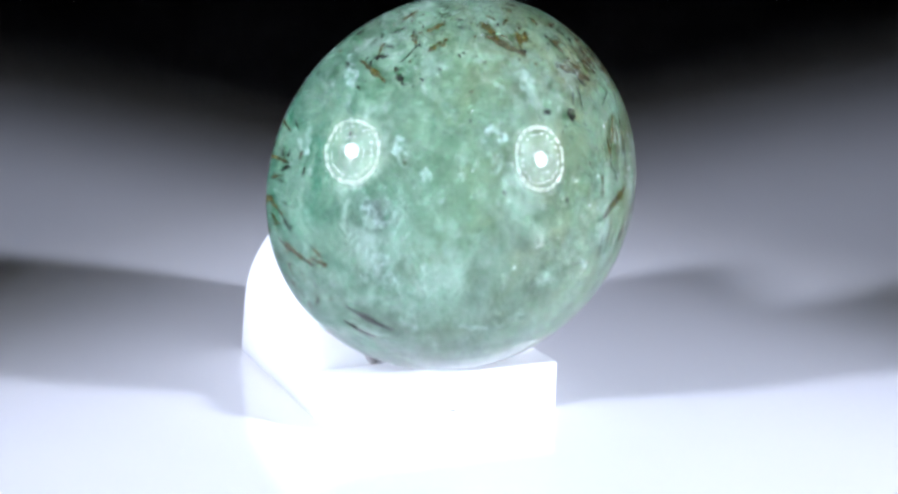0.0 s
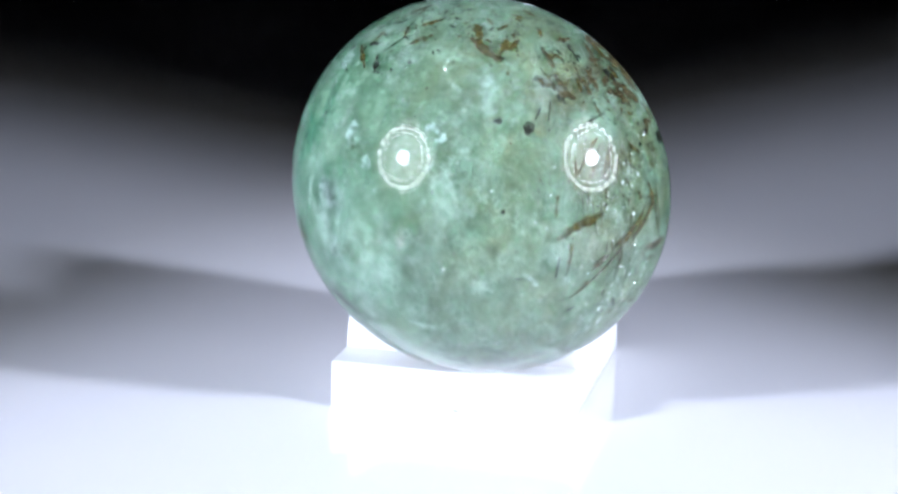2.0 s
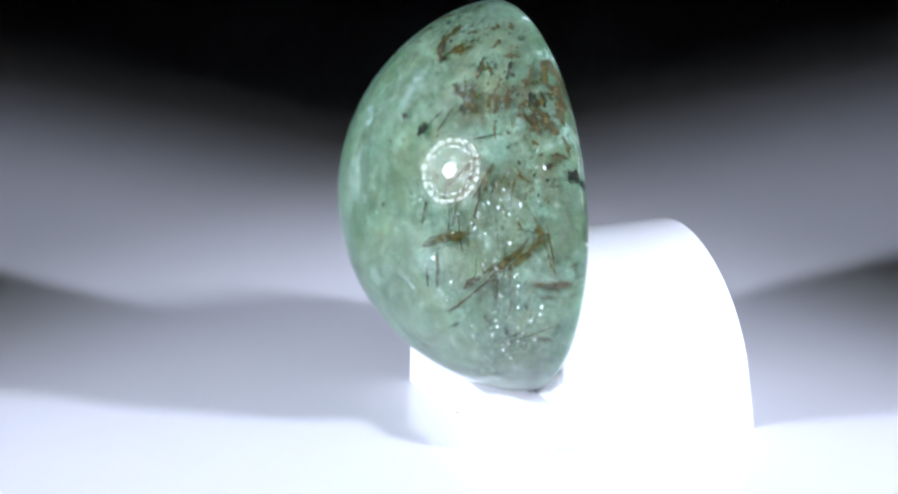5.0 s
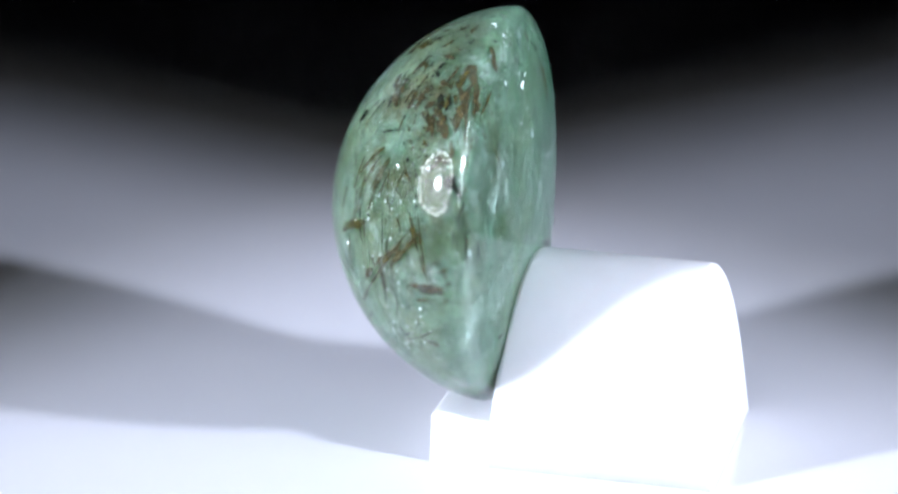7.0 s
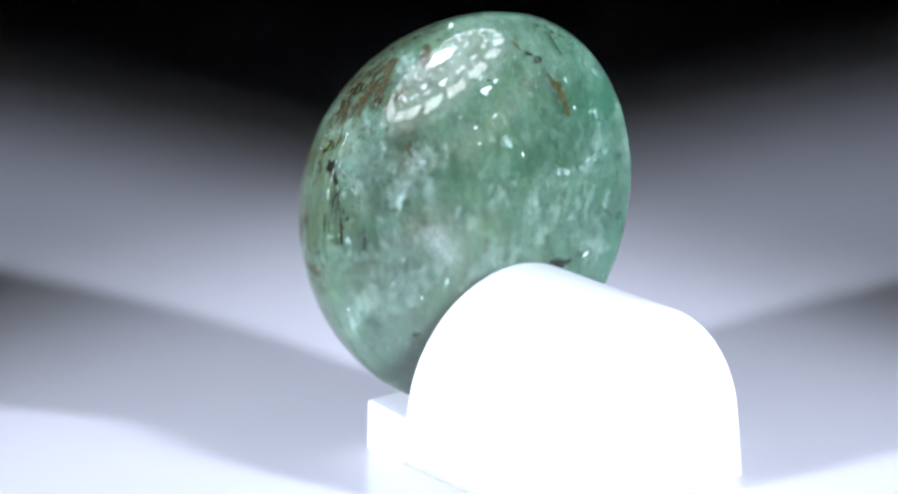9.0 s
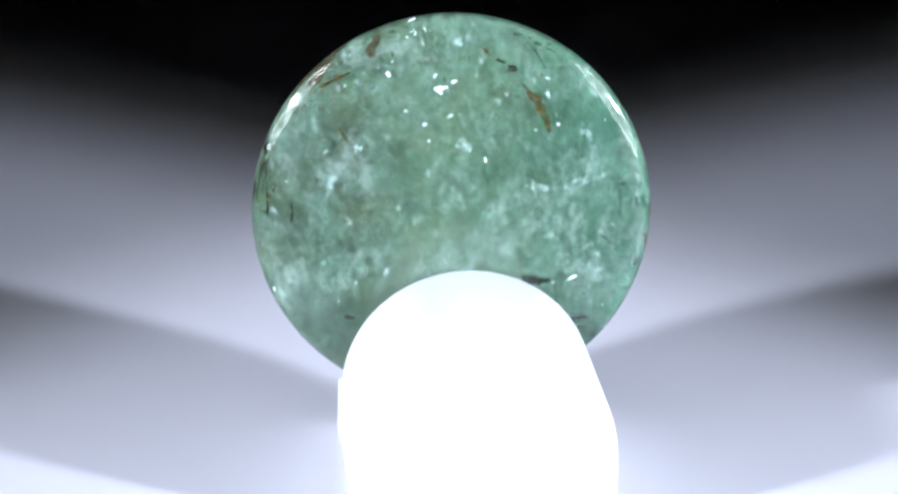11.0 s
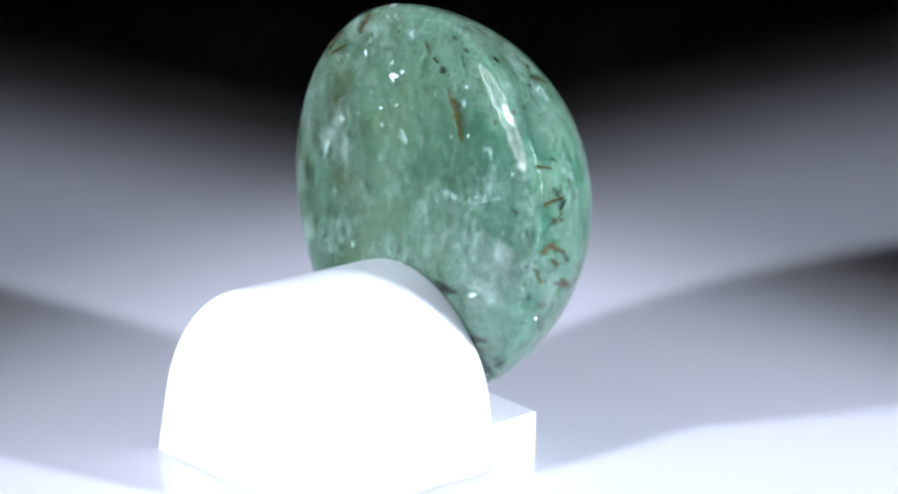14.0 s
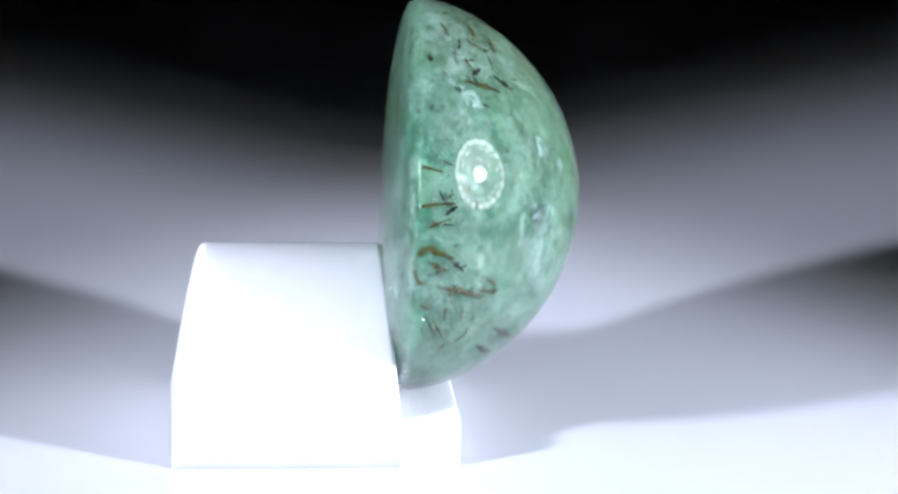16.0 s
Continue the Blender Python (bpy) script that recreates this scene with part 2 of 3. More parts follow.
build_floor()
build_backdrop()


# ---- lamps ----
def build_lamp(place, aim):
    """A deep bowl of flat mirror facets round a glowing bulb; it opens towards -z, the beam starts just before the bulb."""
    lamp = new("reflector_lamp")
    lamp.matrix_world = look(place, aim)
    tagged(lamp, "black spot lamp with an added light-blocking hood, mirrored faceted bowl and glowing bulb", "lamp", group="spot lamps")
    focus = 15.0
    around = 40
    # housing's long front cone is added, unseen, to keep bulb spill off the floor
    for name, material, line in (("housing", HOUSING, ((20.5, -85), (53, -8), (53, 42), (26, 62), (0, 62))), ("bowl", ALUMINIUM, ((52, 13), (45, 21), (34, 30), (20, 38), (0, 42)))):
        bm = bmesh.new()
        prev = None
        for r, h in line:
            ring = [bm.verts.new((r * MM * math.cos(2 * math.pi * k / around), r * MM * math.sin(2 * math.pi * k / around), h * MM)) for k in range(around)] if r else [bm.verts.new((0, 0, h * MM))] * around
            if prev:
                for k in range(around):
                    quad = []
                    for v in (prev[k], prev[(k + 1) % around], ring[(k + 1) % around], ring[k]):
                        if v not in quad:
                            quad.append(v)
                    bm.faces.new(quad)
            prev = ring
        part(name, bm, material, lamp, smooth=True)
    rng = random.Random(4)
    bulb, stone = Vector((0, 0, focus * MM)), Vector((0, 0, -134 * MM))
    # the innermost row is added to widen the hot spot as glare would
    for count, r0, r1, gap, offset in ((21, 39.5, 48.0, 0.21, 0), (21, 33.5, 37.4, 0.42, 0.5), (18, 21.5, 23.0, 0.6, 0), (12, 7.5, 14.0, 0.12, 0.5)):
        for k in range(count):
            r = (r0 + r1) / 2
            a = 2 * math.pi * (k + offset) / count
            centre = Vector((r * math.cos(a), r * math.sin(a), focus + 25 - r * r / 100)) * MM
            normal = ((bulb - centre).normalized() + (stone - centre).normalized()).normalized()
            side = Vector((-math.sin(a), math.cos(a), 0))
            up = side.cross(normal)
            half = math.pi * r / count * (1 - gap) * MM * rng.uniform(0.85, 1.05)
            tall = (r1 - r0) / 2 * MM * rng.uniform(0.85, 1.05)
            bm = bmesh.new()
            shape = ((-1, -1), (1, -1), (1.0, 0.7), (0.75, 1), (-0.75, 1), (-1.0, 0.7))
            if up.dot(Vector((math.cos(a), math.sin(a), 0))) < 0:
                shape = [(u, -v) for u, v in shape]
            top = [bm.verts.new(centre + side * half * u + up * tall * v) for u, v in shape]
            low = [bm.verts.new(v.co - normal * 0.6 * MM) for v in top]
            bm.faces.new(top)
            bm.faces.new(low[::-1])
            for i in range(6):
                bm.faces.new((top[i], top[(i + 1) % 6], low[(i + 1) % 6], low[i]))
            bmesh.ops.recalc_face_normals(bm, faces=bm.faces)
            part("facet", bm, MIRROR, lamp)
    bm = bmesh.new()
    bmesh.ops.create_uvsphere(bm, u_segments=24, v_segments=14, radius=8.2 * MM)
    bmesh.ops.translate(bm, verts=bm.verts, vec=bulb)
    bulb_part = part("bulb", bm, BULB, lamp, "white glowing bulb", smooth=True)
    bm = bmesh.new()
    bmesh.ops.create_uvsphere(bm, u_segments=20, v_segments=10, radius=4.6 * MM)
    bmesh.ops.scale(bm, verts=bm.verts, vec=(1, 1, 0.45))
    bmesh.ops.translate(bm, verts=bm.verts, vec=(0, 0, (focus - 8.6) * MM))
    part("hot_core", bm, CORE, bulb_part, "white-hot core of the bulb", smooth=True)


build_lamp(LAMP_LEFT, LEFT_AIM)
build_lamp(LAMP_RIGHT, RIGHT_AIM)


# ---- the stand: a base block and an arched prop, one white piece each ----
RX, RZ, FRONT, BACK, RIM = 7.774 * MM, 7.781 * MM, 6.66 * MM, 0.78 * MM, 0.36 * MM   # the stone it carries
X0, X1 = -5.17 * MM, 4.67 * MM
BASE_TOP = 1.99 * MM
stand = new("display_stand")
tagged(stand, "small white plastic display stand with an arched back prop", "display stand")


def build_stand():
    # the top falls a little towards the prop and is hollowed where the stone sits
    sections = []
    bm = bmesh.new()
    for k in range(25):
        x = X0 + 0.012 * MM + (X1 - X0 - 0.024 * MM) * k / 24
        off = (x - GEM[0]) / RX
        seat = GEM[2] - RZ * math.sqrt(1 - off * off) - 0.01 * MM
        row = [(0.18, -0.05), (0.18, 1.99), (0.9, 1.95), (1.25, 1.93), (1.5, 1.9), (2.0, 1.87), (2.45, 1.86), (2.7, 1.93), (2.95, 2.15), (2.95, -0.05)]
        ring = []
        for n, (y, z) in enumerate(row):
            z *= MM
            if 4 <= n <= 6:
                z = min(z, seat)
            ring.append(bm.verts.new((x, y * MM, z)))
        sections.append(ring)
    for a, b in zip(sections, sections[1:]):
        for i in range(10):
            bm.faces.new((a[i], a[(i + 1) % 10], b[(i + 1) % 10], b[i]))
    bm.faces.new(sections[0])
    bm.faces.new(sections[-1])
    bmesh.ops.recalc_face_normals(bm, faces=bm.faces)
    bevel_sharp(bm, 0.10 * MM, 3, 60)
    part("base", bm, STAND, stand)
    # arch: straight cheeks, round crown
    mid, half = (X0 + X1) / 2, (X1 - X0) / 2
    crown = 7.42 * MM
    low = crown - half
    outline = [(X1, -0.05 * MM), (X1, low)]
    for k in range(1, 24):
        a = math.pi * k / 24
        outline.append((mid + half * math.cos(a), low + half * math.sin(a)))
    outline += [(X0, low), (X0, -0.05 * MM)]
    bm = extrude_outline(outline, "y", 2.30 * MM, 11.35 * MM, (0.10, -0.165))
    bevel_sharp(bm, 0.22 * MM, 4, 50)
    part("back_prop", bm, STAND, stand, "arched white plastic prop behind the stone", smooth=True)
    # a small dark nick low on the front face
    bm = bmesh.new()
    bmesh.ops.create_cube(bm, size=1)
    bmesh.ops.scale(bm, verts=bm.verts, vec=(0.26 * MM, 0.03 * MM, 0.045 * MM))
    bevel_sharp(bm, 0.008 * MM, 1)
    bmesh.ops.translate(bm, verts=bm.verts, vec=(0.06 * MM, 0.175 * MM, 0.38 * MM))
    part("scratch", bm, HOUSING, stand, "short dark scratch")
    bm = bmesh.new()
    bmesh.ops.create_icosphere(bm, subdivisions=2, radius=0.35 * MM)
    for v in bm.verts:
        v.co *= 1 + 0.3 * noise.noise(v.co * 4000)
    bmesh.ops.translate(bm, verts=bm.verts, vec=(-2.55 * MM, 2.72 * MM, 2.15 * MM))
    part("adhesive_dab", bm, PUTTY, stand, "grey dab of adhesive putty", smooth=True)


build_stand()


# ---- the stone ----
gem = new("emerald_cabochon")
tagged(gem, "polished green emerald cabochon with brown needles and milky clouds, propped upright", "gemstone")


def on_stone(u, wide=1.0, front=1.0, back=1.0):
    """The place on the cabochon's surface, or a little under it, in the direction u."""
    if u[1] < 0:
        y = -FRONT * front * (-u[1]) ** 1.207
    else:
        # the back is a low dome with a rounded girdle, left thick along the bottom edge
        r = math.sqrt(max(1e-9, 1 - u[1] ** 2))
        y = back * (BACK * (1 - r ** (2.64 + 14 * max(0, -u[2] / r) ** 4)) + RIM * math.sqrt(max(0, 1 - r ** 16)))
    return Vector((RX * wide * u[0], y, RZ * wide * u[2]))


def heading(s, p):
    s, p = radians(s), radians(p)
    return Vector((math.sin(s) * math.cos(p), -math.cos(s), math.sin(s) * math.sin(p)))


def cabochon(wide=1.0, front=1.0, back=1.0, rings=44, around=112):
    bm = bmesh.new()
    rows = [[bm.verts.new(on_stone((0, -1, 0), wide, front, back))] * around]
    for k in list(range(1, rings + 1)) + [rings + rings * (j / 30) ** 1.3 for j in range(1, 30)]:
        s = 90 * k / rings
        rows.append([bm.verts.new(on_stone(heading(s, 360 * a / around), wide, front, back)) for a in range(around)])
    rows.append([bm.verts.new(on_stone((0, 1, 0), wide, front, back))] * around)
    for a, b in zip(rows, rows[1:]):
        for k in range(around):
            quad = []
            for v in (a[k], a[(k + 1) % around], b[(k + 1) % around], b[k]):
                if v not in quad:
                    quad.append(v)
            bm.faces.new(quad)
    bmesh.ops.recalc_face_normals(bm, faces=bm.faces)
    return bm


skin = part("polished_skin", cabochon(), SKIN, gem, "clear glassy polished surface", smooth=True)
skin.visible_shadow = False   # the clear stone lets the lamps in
part("cloudy_patches", cabochon(0.986, 0.935, 0.80, 36, 96), PATCHES, gem, "broken green clouds inside the stone", smooth=True)
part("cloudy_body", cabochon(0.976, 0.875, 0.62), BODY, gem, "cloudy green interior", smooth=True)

part("cloud_layer", cabochon(0.992, 0.974, 0.86, 30, 80), WISP, gem, "thin milky clouds inside the stone", smooth=True)

UNDER = (0.992, 0.962, 0.90)   # depth of the inclusions
chance = random.Random(11)


def sliver(material, s0, p0, s1, p1, width):
    """A ragged crystal fragment between two headings, just under the polish; width in millimetres."""
    a, b = heading(s0, p0), heading(s1, p1)
    length = (on_stone(a) - on_stone(b)).length
    across = (b - a).cross(a + b).normalized() * (1.25 * width * MM / (RX + RZ))
    thin = length / (width * MM)
    steps = 6 if thin < 3 else 9
    bm = bmesh.new()
    rows = []
    bend = chance.uniform(-0.08, 0.08)
    for k in range(steps + 1):
        f = k / steps
        fat = (0.25 + 0.75 * math.sin(math.pi * min(1, max(0, 0.06 + 0.88 * f)))) * chance.uniform(0.4, 1.3)
        mid = a.lerp(b, f) + across * chance.uniform(-0.3, 0.3) * min(1, 3 / thin) + across * bend * math.sin(math.pi * f) * min(thin, 6)
        row = []
        for side, lift in ((1, 0), (0.1, 0.012), (-1, 0), (-0.1, -0.012)):
            u = (mid + across * fat * side * chance.uniform(0.8, 1.15)).normalized()
            row.append(bm.verts.new(on_stone(u, UNDER[0] + lift * 0.3, UNDER[1] + lift, UNDER[2] + lift * 3)))
        rows.append(row)
    for r0, r1 in zip(rows, rows[1:]):
        for k in range(4):
            bm.faces.new((r0[k], r0[(k + 1) % 4], r1[(k + 1) % 4], r1[k]))
    bm.faces.new(rows[0])
    bm.faces.new(rows[-1])
    bmesh.ops.recalc_face_normals(bm, faces=bm.faces)
    part("flake" if material in (FLAKE, VEIL, PAINTED_SPARKLE) else "needle" if thin > 5 else "fleck" if thin < 2 else "splinter", bm, material, gem)


# dome, upper half and rim; then the belly, the sides and the flat back
sliver(BROWN, 59.5, 109.7, 61.3, 101.4, 0.26)
sliver(DARK, 52.9, 123.6, 60.3, 121.6, 0.22)
sliver(BROWN, 67.9, 123.4, 71.4, 119.2, 0.17)
sliver(BROWN, 67.4, 106.5, 68.8, 99.5, 0.30)
sliver(DARK, 73.6, 115.8, 73.2, 110.7, 0.13)
sliver(DARK, 60.5, 119.2, 63.4, 111.3, 0.09)
sliver(RUST, 70.3, 163.8, 69.3, 161.1, 0.26)
sliver(DARK, 78.7, 169.9, 74.0, 167.2, 0.17)
sliver(DARK, 75.0, 156.1, 80.0, 154.7, 0.07)
sliver(BROWN, 66.8, 88.5, 57.6, 84.5, 0.35)
sliver(BROWN, 56.2, 77.2, 62.9, 76.7, 0.30)
sliver(DARK, 54.8, 77.6, 55.5, 74.8, 0.26)
sliver(RUST, 53.7, 61.8, 55.7, 53.3, 0.35)
sliver(DARK, 42.8, 52.4, 48.2, 54.4, 0.07)
sliver(DARK, 35.2, 67.0, 37.0, 64.0, 0.24)
sliver(DARK, 52.5, 38.4, 63.3, 37.2, 0.07)
sliver(BROWN, 44.1, 23.9, 55.6, 32.2, 0.22)
sliver(BROWN, 50.8, 17.3, 58.8, 28.4, 0.15)
sliver(DARK, 74.0, 60.3, 69.8, 54.3, 0.15)
sliver(BROWN, 63.1, -169.7, 58.2, -164.8, 0.17)
sliver(DARK, 57.6, -145.7, 49.4, -129.2, 0.28)
sliver(DARK, 77.1, -177.9, 70.6, -172.8, 0.15)
sliver(BROWN, 34.3, -3.4, 49.8, 5.2, 0.39)
sliver(BROWN, 48.1, 20.1, 54.7, 29.3, 0.17)
sliver(BROWN, 54.3, 18.1, 58.9, 27.2, 0.13)
sliver(BROWN, 41.5, 17.7, 45.6, 30.3, 0.11)
sliver(BROWN, 34.4, 7.6, 36.2, 18.4, 0.17)
sliver(BROWN, 40.3, -21.7, 39.4, -5.0, 0.13)
sliver(DARK, 37.6, -23.9, 36.2, -12.5, 0.11)
sliver(BROWN, 45.8, -30.7, 68.4, 4.6, 0.15)
sliver(RUST, 48.8, -17.3, 53.1, -10.8, 0.24)
sliver(DARK, 25.2, -33.5, 33.0, -26.9, 0.07)
sliver(DARK, 47.2, -39.8, 49.8, -33.8, 0.11)
sliver(DARK, 64.6, -33.1, 68.9, -28.5, 0.07)
sliver(DARK, 43.9, 47.0, 51.1, 53.1, 0.07)
sliver(DARK, 37.6, 51.8, 41.7, 51.6, 0.39)
sliver(RUST, 54.6, 55.1, 57.4, 46.8, 0.35)
sliver(DARK, 79.9, 46.9, 79.8, 41.9, 0.20)
sliver(BROWN, 58.8, 74.6, 64.5, 73.8, 0.20)
sliver(BROWN, 79.3, 42.5, 79.8, 47.5, 0.37)
sliver(RUST, 87.4, 38.6, 89.9, 50.9, 0.61)
sliver(BROWN, 82.4, 49.2, 85.5, 56.0, 0.43)
sliver(DARK, 83.5, 20.7, 89.7, 21.7, 0.48)
sliver(BROWN, 60.9, 47.1, 63.7, 51.8, 0.17)
sliver(DARK, 53.3, 48.0, 53.7, 52.6, 0.22)
sliver(BROWN, 73.7, 10.6, 78.1, -7.9, 0.11)
sliver(RUST, 70.7, -10.7, 84.9, -9.5, 0.28)
sliver(BROWN, 65.1, -34.6, 82.8, -22.0, 0.07)
sliver(BROWN, 86.2, -6.3, 86.9, -2.9, 0.13)
sliver(BROWN, 61.9, -6.3, 73.8, 5.5, 0.26)
sliver(BROWN, 131.0, 116.1, 139.9, 137.5, 0.43)
sliver(DARK, 125.1, 103.7, 125.3, 107.3, 0.30)
sliver(DARK, 125.9, 108.4, 127.3, 111.9, 0.33)
sliver(BROWN, 119.4, 97.3, 124.2, 102.1, 0.17)
sliver(DARK, 110.5, 164.0, 107.4, 167.4, 0.13)
sliver(BROWN, 111.5, 43.0, 117.3, 53.8, 0.26)
sliver(BROWN, 132.7, 37.5, 140.9, 34.2, 0.11)
sliver(DARK, 111.9, -2.6, 110.1, 8.1, 0.26)
sliver(DARK, 126.1, -4.1, 125.9, 4.2, 0.22)
sliver(DARK, 130.3, -44.9, 134.1, -47.9, 0.22)
sliver(DARK, 127.2, -138.0, 117.7, -143.0, 0.20)
sliver(BROWN, 121.1, -137.5, 111.9, -140.7, 0.09)
sliver(DARK, 122.2, 179.9, 122.0, 173.1, 0.09)
sliver(DARK, 132.0, -173.4, 122.4, -169.0, 0.07)
sliver(DARK, 152.1, -139.0, 143.5, -146.4, 0.30)
sliver(BROWN, 72.1, 128.5, 57.9, 127.6, 0.22)
sliver(DARK, 86.9, 121.7, 84.2, 122.7, 0.26)
sliver(BROWN, 68.6, 110.7, 63.9, 111.5, 0.26)
sliver(DARK, 75.9, 119.7, 73.9, 122.7, 0.09)
sliver(BROWN, 80.3, 104.5, 77.1, 111.2, 0.17)
sliver(DARK, 68.5, 124.9, 65.2, 121.4, 0.22)
sliver(DARK, 118.9, 120.3, 108.7, 112.2, 0.09)
sliver(BROWN, 96.3, -178.2, 82.9, 178.4, 0.30)
sliver(BROWN, 104.4, -174.4, 86.1, -170.0, 0.26)
sliver(RUST, 80.2, -169.1, 68.1, -165.1, 0.20)
sliver(DARK, 85.2, -159.6, 80.2, -151.0, 0.11)
sliver(BROWN, 76.6, -156.5, 77.2, -161.8, 0.17)

# pale flakes, painted white sparkles, and more of the brown matter near the girdle
sliver(FLAKE, 156.0, 94.2, 160.4, 98.7, 0.59)
sliver(FLAKE, 128.2, 142.8, 127.6, 150.2, 0.45)
sliver(FLAKE, 147.6, 165.1, 127.3, 164.5, 0.27)
sliver(FLAKE, 110.9, 136.4, 112.4, 139.5, 0.50)
sliver(FLAKE, 155.3, -40.1, 152.5, -43.2, 0.14)
sliver(FLAKE, 166.9, -80.5, 164.5, -86.7, 0.14)
sliver(FLAKE, 146.5, -169.2, 152.2, -167.4, 0.18)
sliver(PAINTED_SPARKLE, 137.7, -150.8, 135.1, -153.9, 0.20)
sliver(PAINTED_SPARKLE, 139.3, 80.3, 138.6, 86.3, 0.23)
sliver(PAINTED_SPARKLE, 141.1, 83.6, 139.4, 81.9, 0.20)
sliver(PAINTED_SPARKLE, 137.2, 88.0, 136.2, 89.9, 0.16)
sliver(PAINTED_SPARKLE, 149.4, 85.2, 148.7, 88.4, 0.11)
sliver(PAINTED_SPARKLE, 150.3, 70.6, 150.5, 73.3, 0.14)
sliver(PAINTED_SPARKLE, 155.6, 70.6, 156.1, 72.0, 0.11)
sliver(PAINTED_SPARKLE, 134.5, 80.8, 132.9, 82.3, 0.11)
sliver(FLAKE, 141.8, 20.7, 139.9, 8.3, 0.32)
sliver(FLAKE, 142.4, 36.2, 147.3, 32.0, 0.36)
sliver(FLAKE, 114.2, 95.1, 120.7, 89.0, 0.50)
sliver(FLAKE, 157.4, 154.1, 150.1, 162.5, 0.23)
sliver(FLAKE, 30.3, 101.4, 26.5, 88.0, 0.59)
sliver(FLAKE, 31.3, 145.1, 27.5, 145.3, 0.45)
sliver(FLAKE, 74.3, 158.3, 66.5, 161.2, 0.32)
sliver(VEIL, 43.0, 168.7, 31.9, 178.9, 1.36)
sliver(VEIL, 50.3, 79.3, 39.5, 74.2, 0.68)
sliver(FLAKE, 66.3, 87.7, 68.8, 83.0, 0.20)
sliver(FLAKE, 44.0, -132.2, 42.8, -124.0, 0.41)
sliver(FLAKE, 34.8, -110.3, 34.3, -91.5, 0.16)
sliver(DARK, 63.1, -140.1, 57.3, -128.6, 0.32)
sliver(BROWN, 64.0, -165.1, 57.3, -162.5, 0.27)
sliver(FLAKE, 27.2, -26.5, 34.8, -31.0, 0.27)
sliver(RUST, 60.5, 88.5, 53.5, 75.3, 0.36)
sliver(FLAKE, 77.8, 129.6, 65.1, 136.2, 0.45)
sliver(FLAKE, 91.3, 147.6, 93.0, 152.9, 0.36)
sliver(FLAKE, 43.1, 138.9, 36.8, 148.0, 0.45)
sliver(VEIL, 52.9, 161.5, 36.4, 179.5, 0.91)
sliver(VEIL, 44.8, -178.2, 36.3, -142.4, 0.91)
sliver(BROWN, 75.0, -168.7, 62.4, -162.2, 0.27)
sliver(BROWN, 88.2, 178.9, 74.5, -177.3, 0.25)
sliver(BROWN, 85.9, -177.3, 78.6, -174.5, 0.20)
sliver(BROWN, 81.9, -158.5, 76.7, -149.4, 0.14)
sliver(BROWN, 93.8, 156.1, 79.3, 157.7, 0.11)
sliver(BROWN, 91.9, 167.7, 74.2, 166.5, 0.14)
sliver(BROWN, 86.5, 173.7, 76.2, 170.5, 0.11)
sliver(FLAKE, 96.8, -155.4, 86.4, -153.6, 0.41)
sliver(FLAKE, 58.1, -153.7, 55.0, -155.8, 0.23)
sliver(RUST, 84.0, 57.0, 107.8, 43.2, 0.77)
sliver(RUST, 82.7, 49.7, 97.6, 33.2, 0.41)
sliver(RUST, 98.8, 66.4, 115.7, 62.5, 0.50)
sliver(DARK, 75.4, 47.3, 77.6, 42.7, 0.36)
sliver(DARK, 86.1, 21.1, 102.6, 17.2, 0.30)
sliver(FLAKE, 91.8, 27.2, 99.9, 21.1, 0.23)
sliver(FLAKE, 115.8, 2.6, 117.3, -5.0, 0.41)
sliver(FLAKE, 109.4, -21.2, 104.7, -34.2, 0.36)
sliver(PAINTED_SPARKLE, 87.7, 77.8, 95.1, 76.2, 0.18)
sliver(PAINTED_SPARKLE, 129.1, 64.7, 126.4, 64.6, 0.16)
sliver(BROWN, 69.8, 11.7, 74.2, 0.5, 0.20)
sliver(BROWN, 64.7, 9.4, 66.3, 6.5, 0.18)
sliver(BROWN, 54.2, -9.0, 67.4, 1.9, 0.23)


def thicket(s, p, spread, count, material, long, wide, upright):
    """A group of crystal splinters round a heading; upright: 1 stands them along the stone's height, 0 leaves them at random."""
    for _ in range(count):
        u = (heading(s, p) + Vector([chance.gauss(0, spread) for _ in range(3)])).normalized()
        way = Vector((chance.gauss(0, 1), chance.gauss(0, 1), chance.gauss(0, 1))) * (1 - upright) + Vector((chance.gauss(0, 0.15), 0, 1.5)) * upright
        way = (way - u * way.dot(u)).normalized() * (chance.uniform(0.4, 1) * long * MM / (RX + RZ))
        ends = []
        for v in ((u - way).normalized(), (u + way).normalized()):
            ends += [math.degrees(math.acos(max(-1, min(1, -v[1])))), math.degrees(math.atan2(v[2], v[0]))]
        sliver(material, *ends, chance.uniform(0.5, 1) * wide)


thicket(56, 8, 0.14, 10, BROWN, 1.5, 0.08, 0.85)
thicket(66, 20, 0.10, 7, BROWN, 1.0, 0.10, 0.4)
thicket(70, 102, 0.14, 15, DARK, 0.6, 0.11, 0)
thicket(66, 78, 0.10, 8, BROWN, 0.7, 0.26, 0)
thicket(76, 44, 0.12, 12, BROWN, 0.7, 0.2, 0)
thicket(80, 38, 0.09, 9, RUST, 1.2, 0.45, 0.1)
thicket(72, 50, 0.10, 14, RUST, 1.1, 0.28, 0.2)
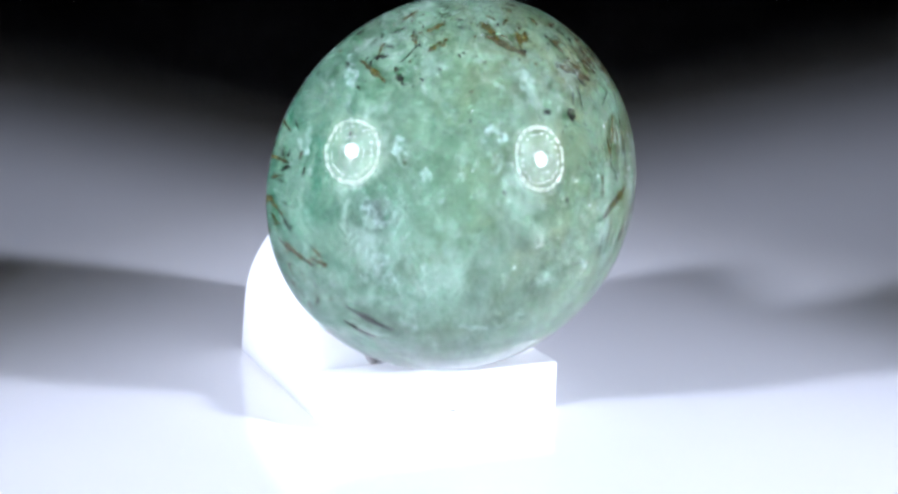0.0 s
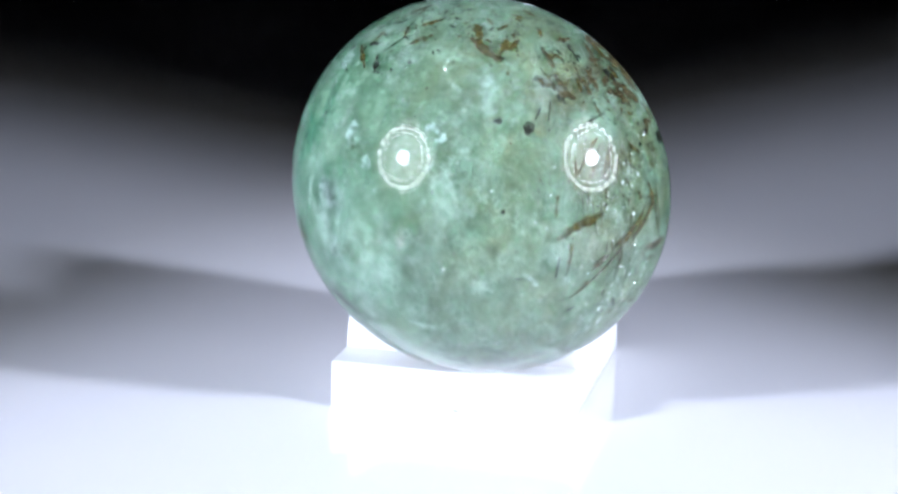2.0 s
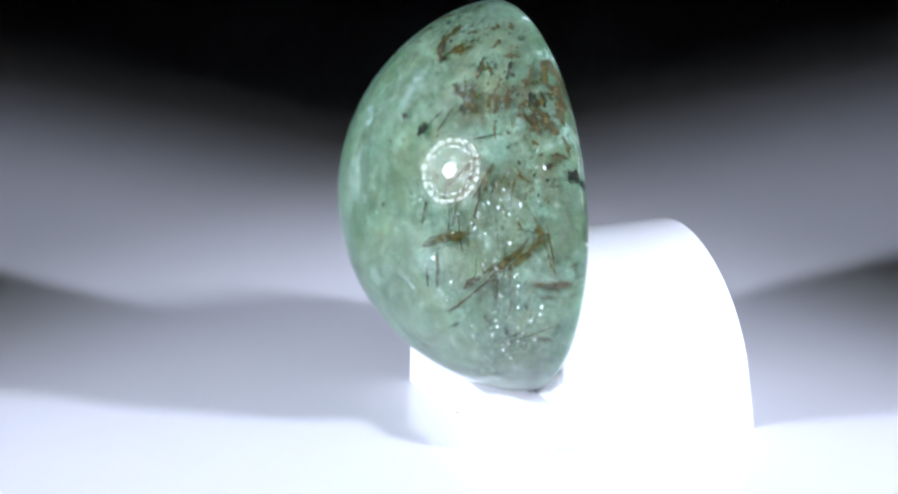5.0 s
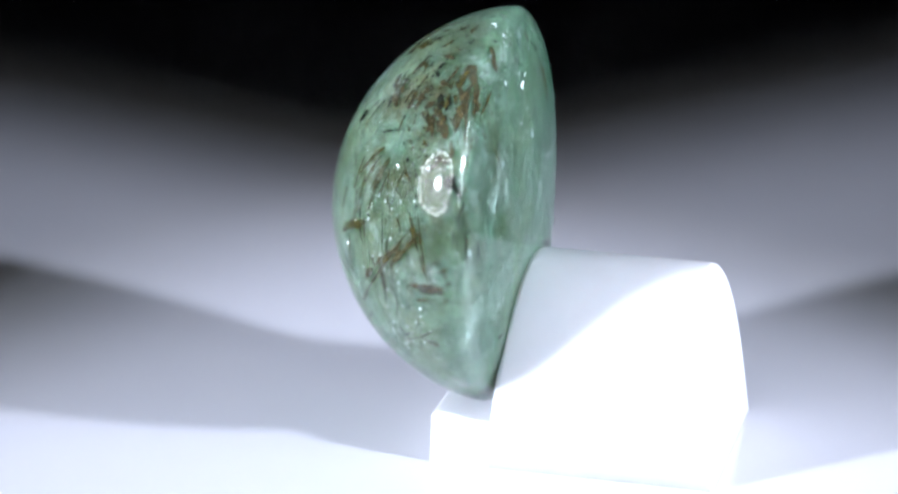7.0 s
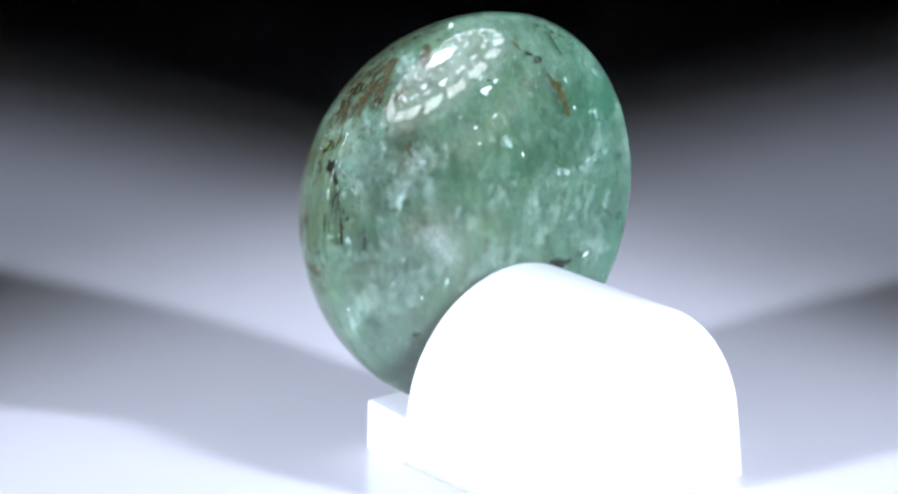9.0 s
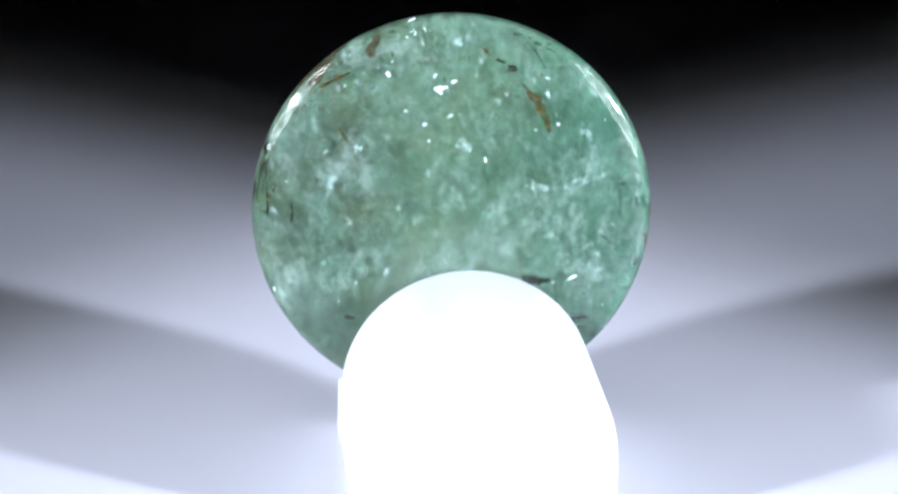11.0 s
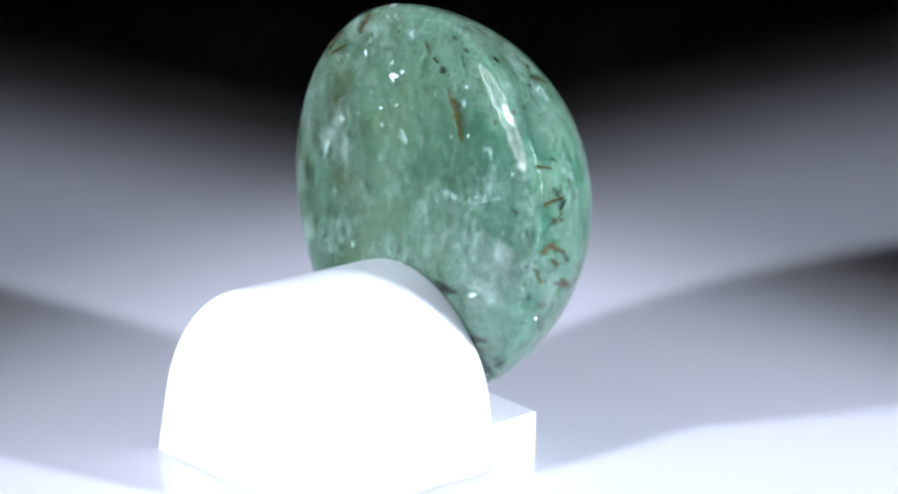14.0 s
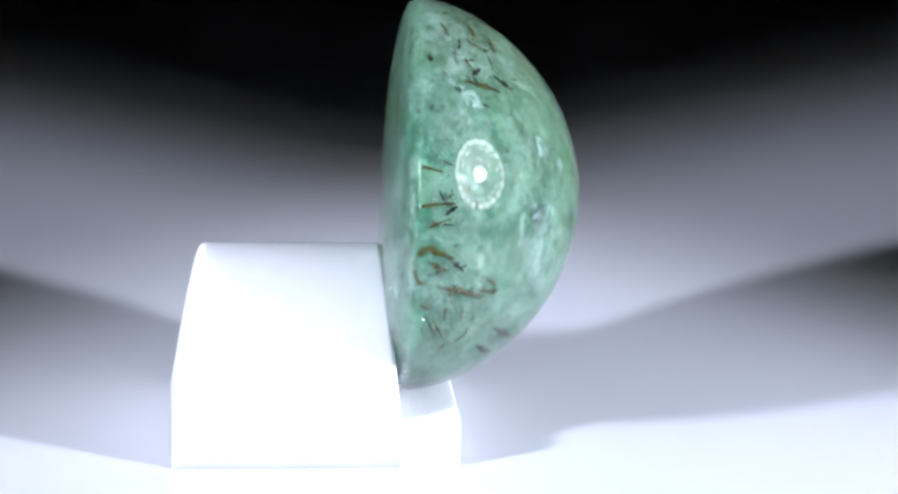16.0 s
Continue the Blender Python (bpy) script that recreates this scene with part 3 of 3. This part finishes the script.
thicket(64, 60, 0.12, 10, BROWN, 0.8, 0.16, 0.2)
thicket(58, -6, 0.10, 10, BROWN, 1.3, 0.07, 0.8)
thicket(82, -8, 0.10, 9, BROWN, 0.9, 0.16, 0.2)
thicket(80, 200, 0.12, 12, BROWN, 0.9, 0.14, 0)
thicket(76, 172, 0.10, 8, DARK, 0.6, 0.12, 0)
thicket(72, 128, 0.10, 8, DARK, 0.5, 0.16, 0)
thicket(100, 12, 0.09, 14, DARK, 0.8, 0.18, 0.7)
thicket(101, 48, 0.08, 10, RUST, 1.0, 0.34, 0)
thicket(102, 118, 0.09, 8, DARK, 0.5, 0.2, 0)
thicket(100, 190, 0.10, 8, DARK, 0.6, 0.1, 0.3)
thicket(100, 222, 0.08, 7, DARK, 0.7, 0.2, 0)


def scatter(name, material, count, seed, size, label, regions, flat=0.5, depth=UNDER):
    """Many tiny fragments, joined; regions: (chance, s, p, spread) round which they gather."""
    rng = random.Random(seed)
    verts, faces = [], []
    for _ in range(count):
        if regions and rng.random() < 0.7:
            s, p, spread = rng.choice(regions)
            u = (heading(s, p) + Vector([rng.gauss(0, spread) for _ in range(3)])).normalized()
        else:
            u = Vector([rng.gauss(0, 1) for _ in range(3)]).normalized()
        inset = 0.022 * math.exp(-(u[1] / 0.2) ** 2)
        place = on_stone(u, *[d - inset + rng.uniform(-0.006, 0.004) for d in depth])
        normal = (u + Vector([rng.gauss(0, flat) for _ in range(3)])).normalized()
        side = normal.cross(Vector((rng.gauss(0, 0.4), rng.gauss(0, 0.4), 1))).normalized()
        up = side.cross(normal)
        r = size * MM * min(4.0 if size < 0.03 else 1.8, math.exp(rng.gauss(0, 0.9)))
        tall = rng.uniform(0.6, 2.6)
        corners = rng.randint(4, 7)
        first = len(verts)
        for k in range(corners):
            t = 2 * math.pi * (k + rng.uniform(-0.3, 0.3)) / corners
            q = rng.uniform(0.6, 1.1) * r
            verts.append(place + side * math.cos(t) * q + up * math.sin(t) * q * tall)
        verts.append(place + normal * r * 0.25)
        verts.append(place - normal * r * 0.25)
        for k in range(corners):
            j = (k + 1) % corners
            faces.append((first + k, first + j, first + corners))
            faces.append((first + j, first + k, first + corners + 1))
    data = bpy.data.meshes.new(name)
    data.from_pydata(verts, [], faces)
    data.materials.append(material)
    tagged(part(name, data, material, gem, label), kind="stuff")


TOP_BAND = [(68, 105, 0.16), (72, 75, 0.18), (70, 50, 0.18), (75, 30, 0.15)]
FAR_SIDE = [(60, 10, 0.2), (70, -10, 0.2), (80, 0, 0.2), (62, -20, 0.2)]
NEAR_SIDE = [(80, 180, 0.15), (85, 165, 0.12), (78, 205, 0.14), (84, 150, 0.12)]
scatter("dark_specks", DARK, 800, 3, 0.024, "tiny dark mineral specks", TOP_BAND + TOP_BAND + FAR_SIDE + NEAR_SIDE)
scatter("brown_specks", BROWN, 800, 5, 0.036, "tiny brown mineral specks", TOP_BAND + TOP_BAND + FAR_SIDE + [(100, 40, 0.2), (100, 15, 0.15)])
scatter("glint", GLINT, 1800, 7, 0.018, "tiny bright internal fractures", [(60, -40, 0.25), (75, -55, 0.15), (45, 0, 0.3), (60, -10, 0.2), (112, 70, 0.14), (110, 190, 0.3), (65, 20, 0.25), (120, 20, 0.5), (125, 110, 0.5), (115, 200, 0.4)], 0.5)
scatter("painted_sparkle", PAINTED_SPARKLE, 600, 17, 0.016, "white fragments painted as fracture sparkles", [(64, -30, 0.16), (70, -45, 0.14), (66, -38, 0.12), (60, -10, 0.2), (98, -118, 0.08), (104, -125, 0.09), (118, 62, 0.10), (66, -35, 0.12), (75, -52, 0.08), (56, 8, 0.14), (112, 78, 0.07), (108, -130, 0.12), (60, -20, 0.15)], 0.6, [d - 0.002 for d in UNDER])
scatter("milky_veil", VEIL, 90, 9, 0.15, "milky white internal veils", [(25, 200, 0.35), (30, 90, 0.3), (125, 190, 0.35), (60, -60, 0.3)], 0.08)
BACK_SIDES = [(125, 20, 0.3), (130, 110, 0.3), (120, 200, 0.25), (115, 170, 0.2), (150, 0, 0.4), (108, 60, 0.2)]
scatter("milky_flake", FLAKE, 300, 23, 0.055, "small whitish fracture flakes", BACK_SIDES, 0.35, [d - 0.003 for d in UNDER])
scatter("olive_specks", BROWN, 260, 29, 0.034, "tiny olive-brown mineral specks", BACK_SIDES + [(112, 10, 0.2), (108, 30, 0.2)], 0.35)


def turn(t):
    return pose(0, 0, 0, 0, 0, -TURN_RATE * (t - TURN_START))


def motions():
    times = [k * 0.25 for k in range(65)]
    walk(stand, [(t, turn(t)) for t in times])
    walk(gem, [(t, turn(t) @ pose(*GEM, GEM_TILT, 0, GEM_YAW)) for t in times])


motions()
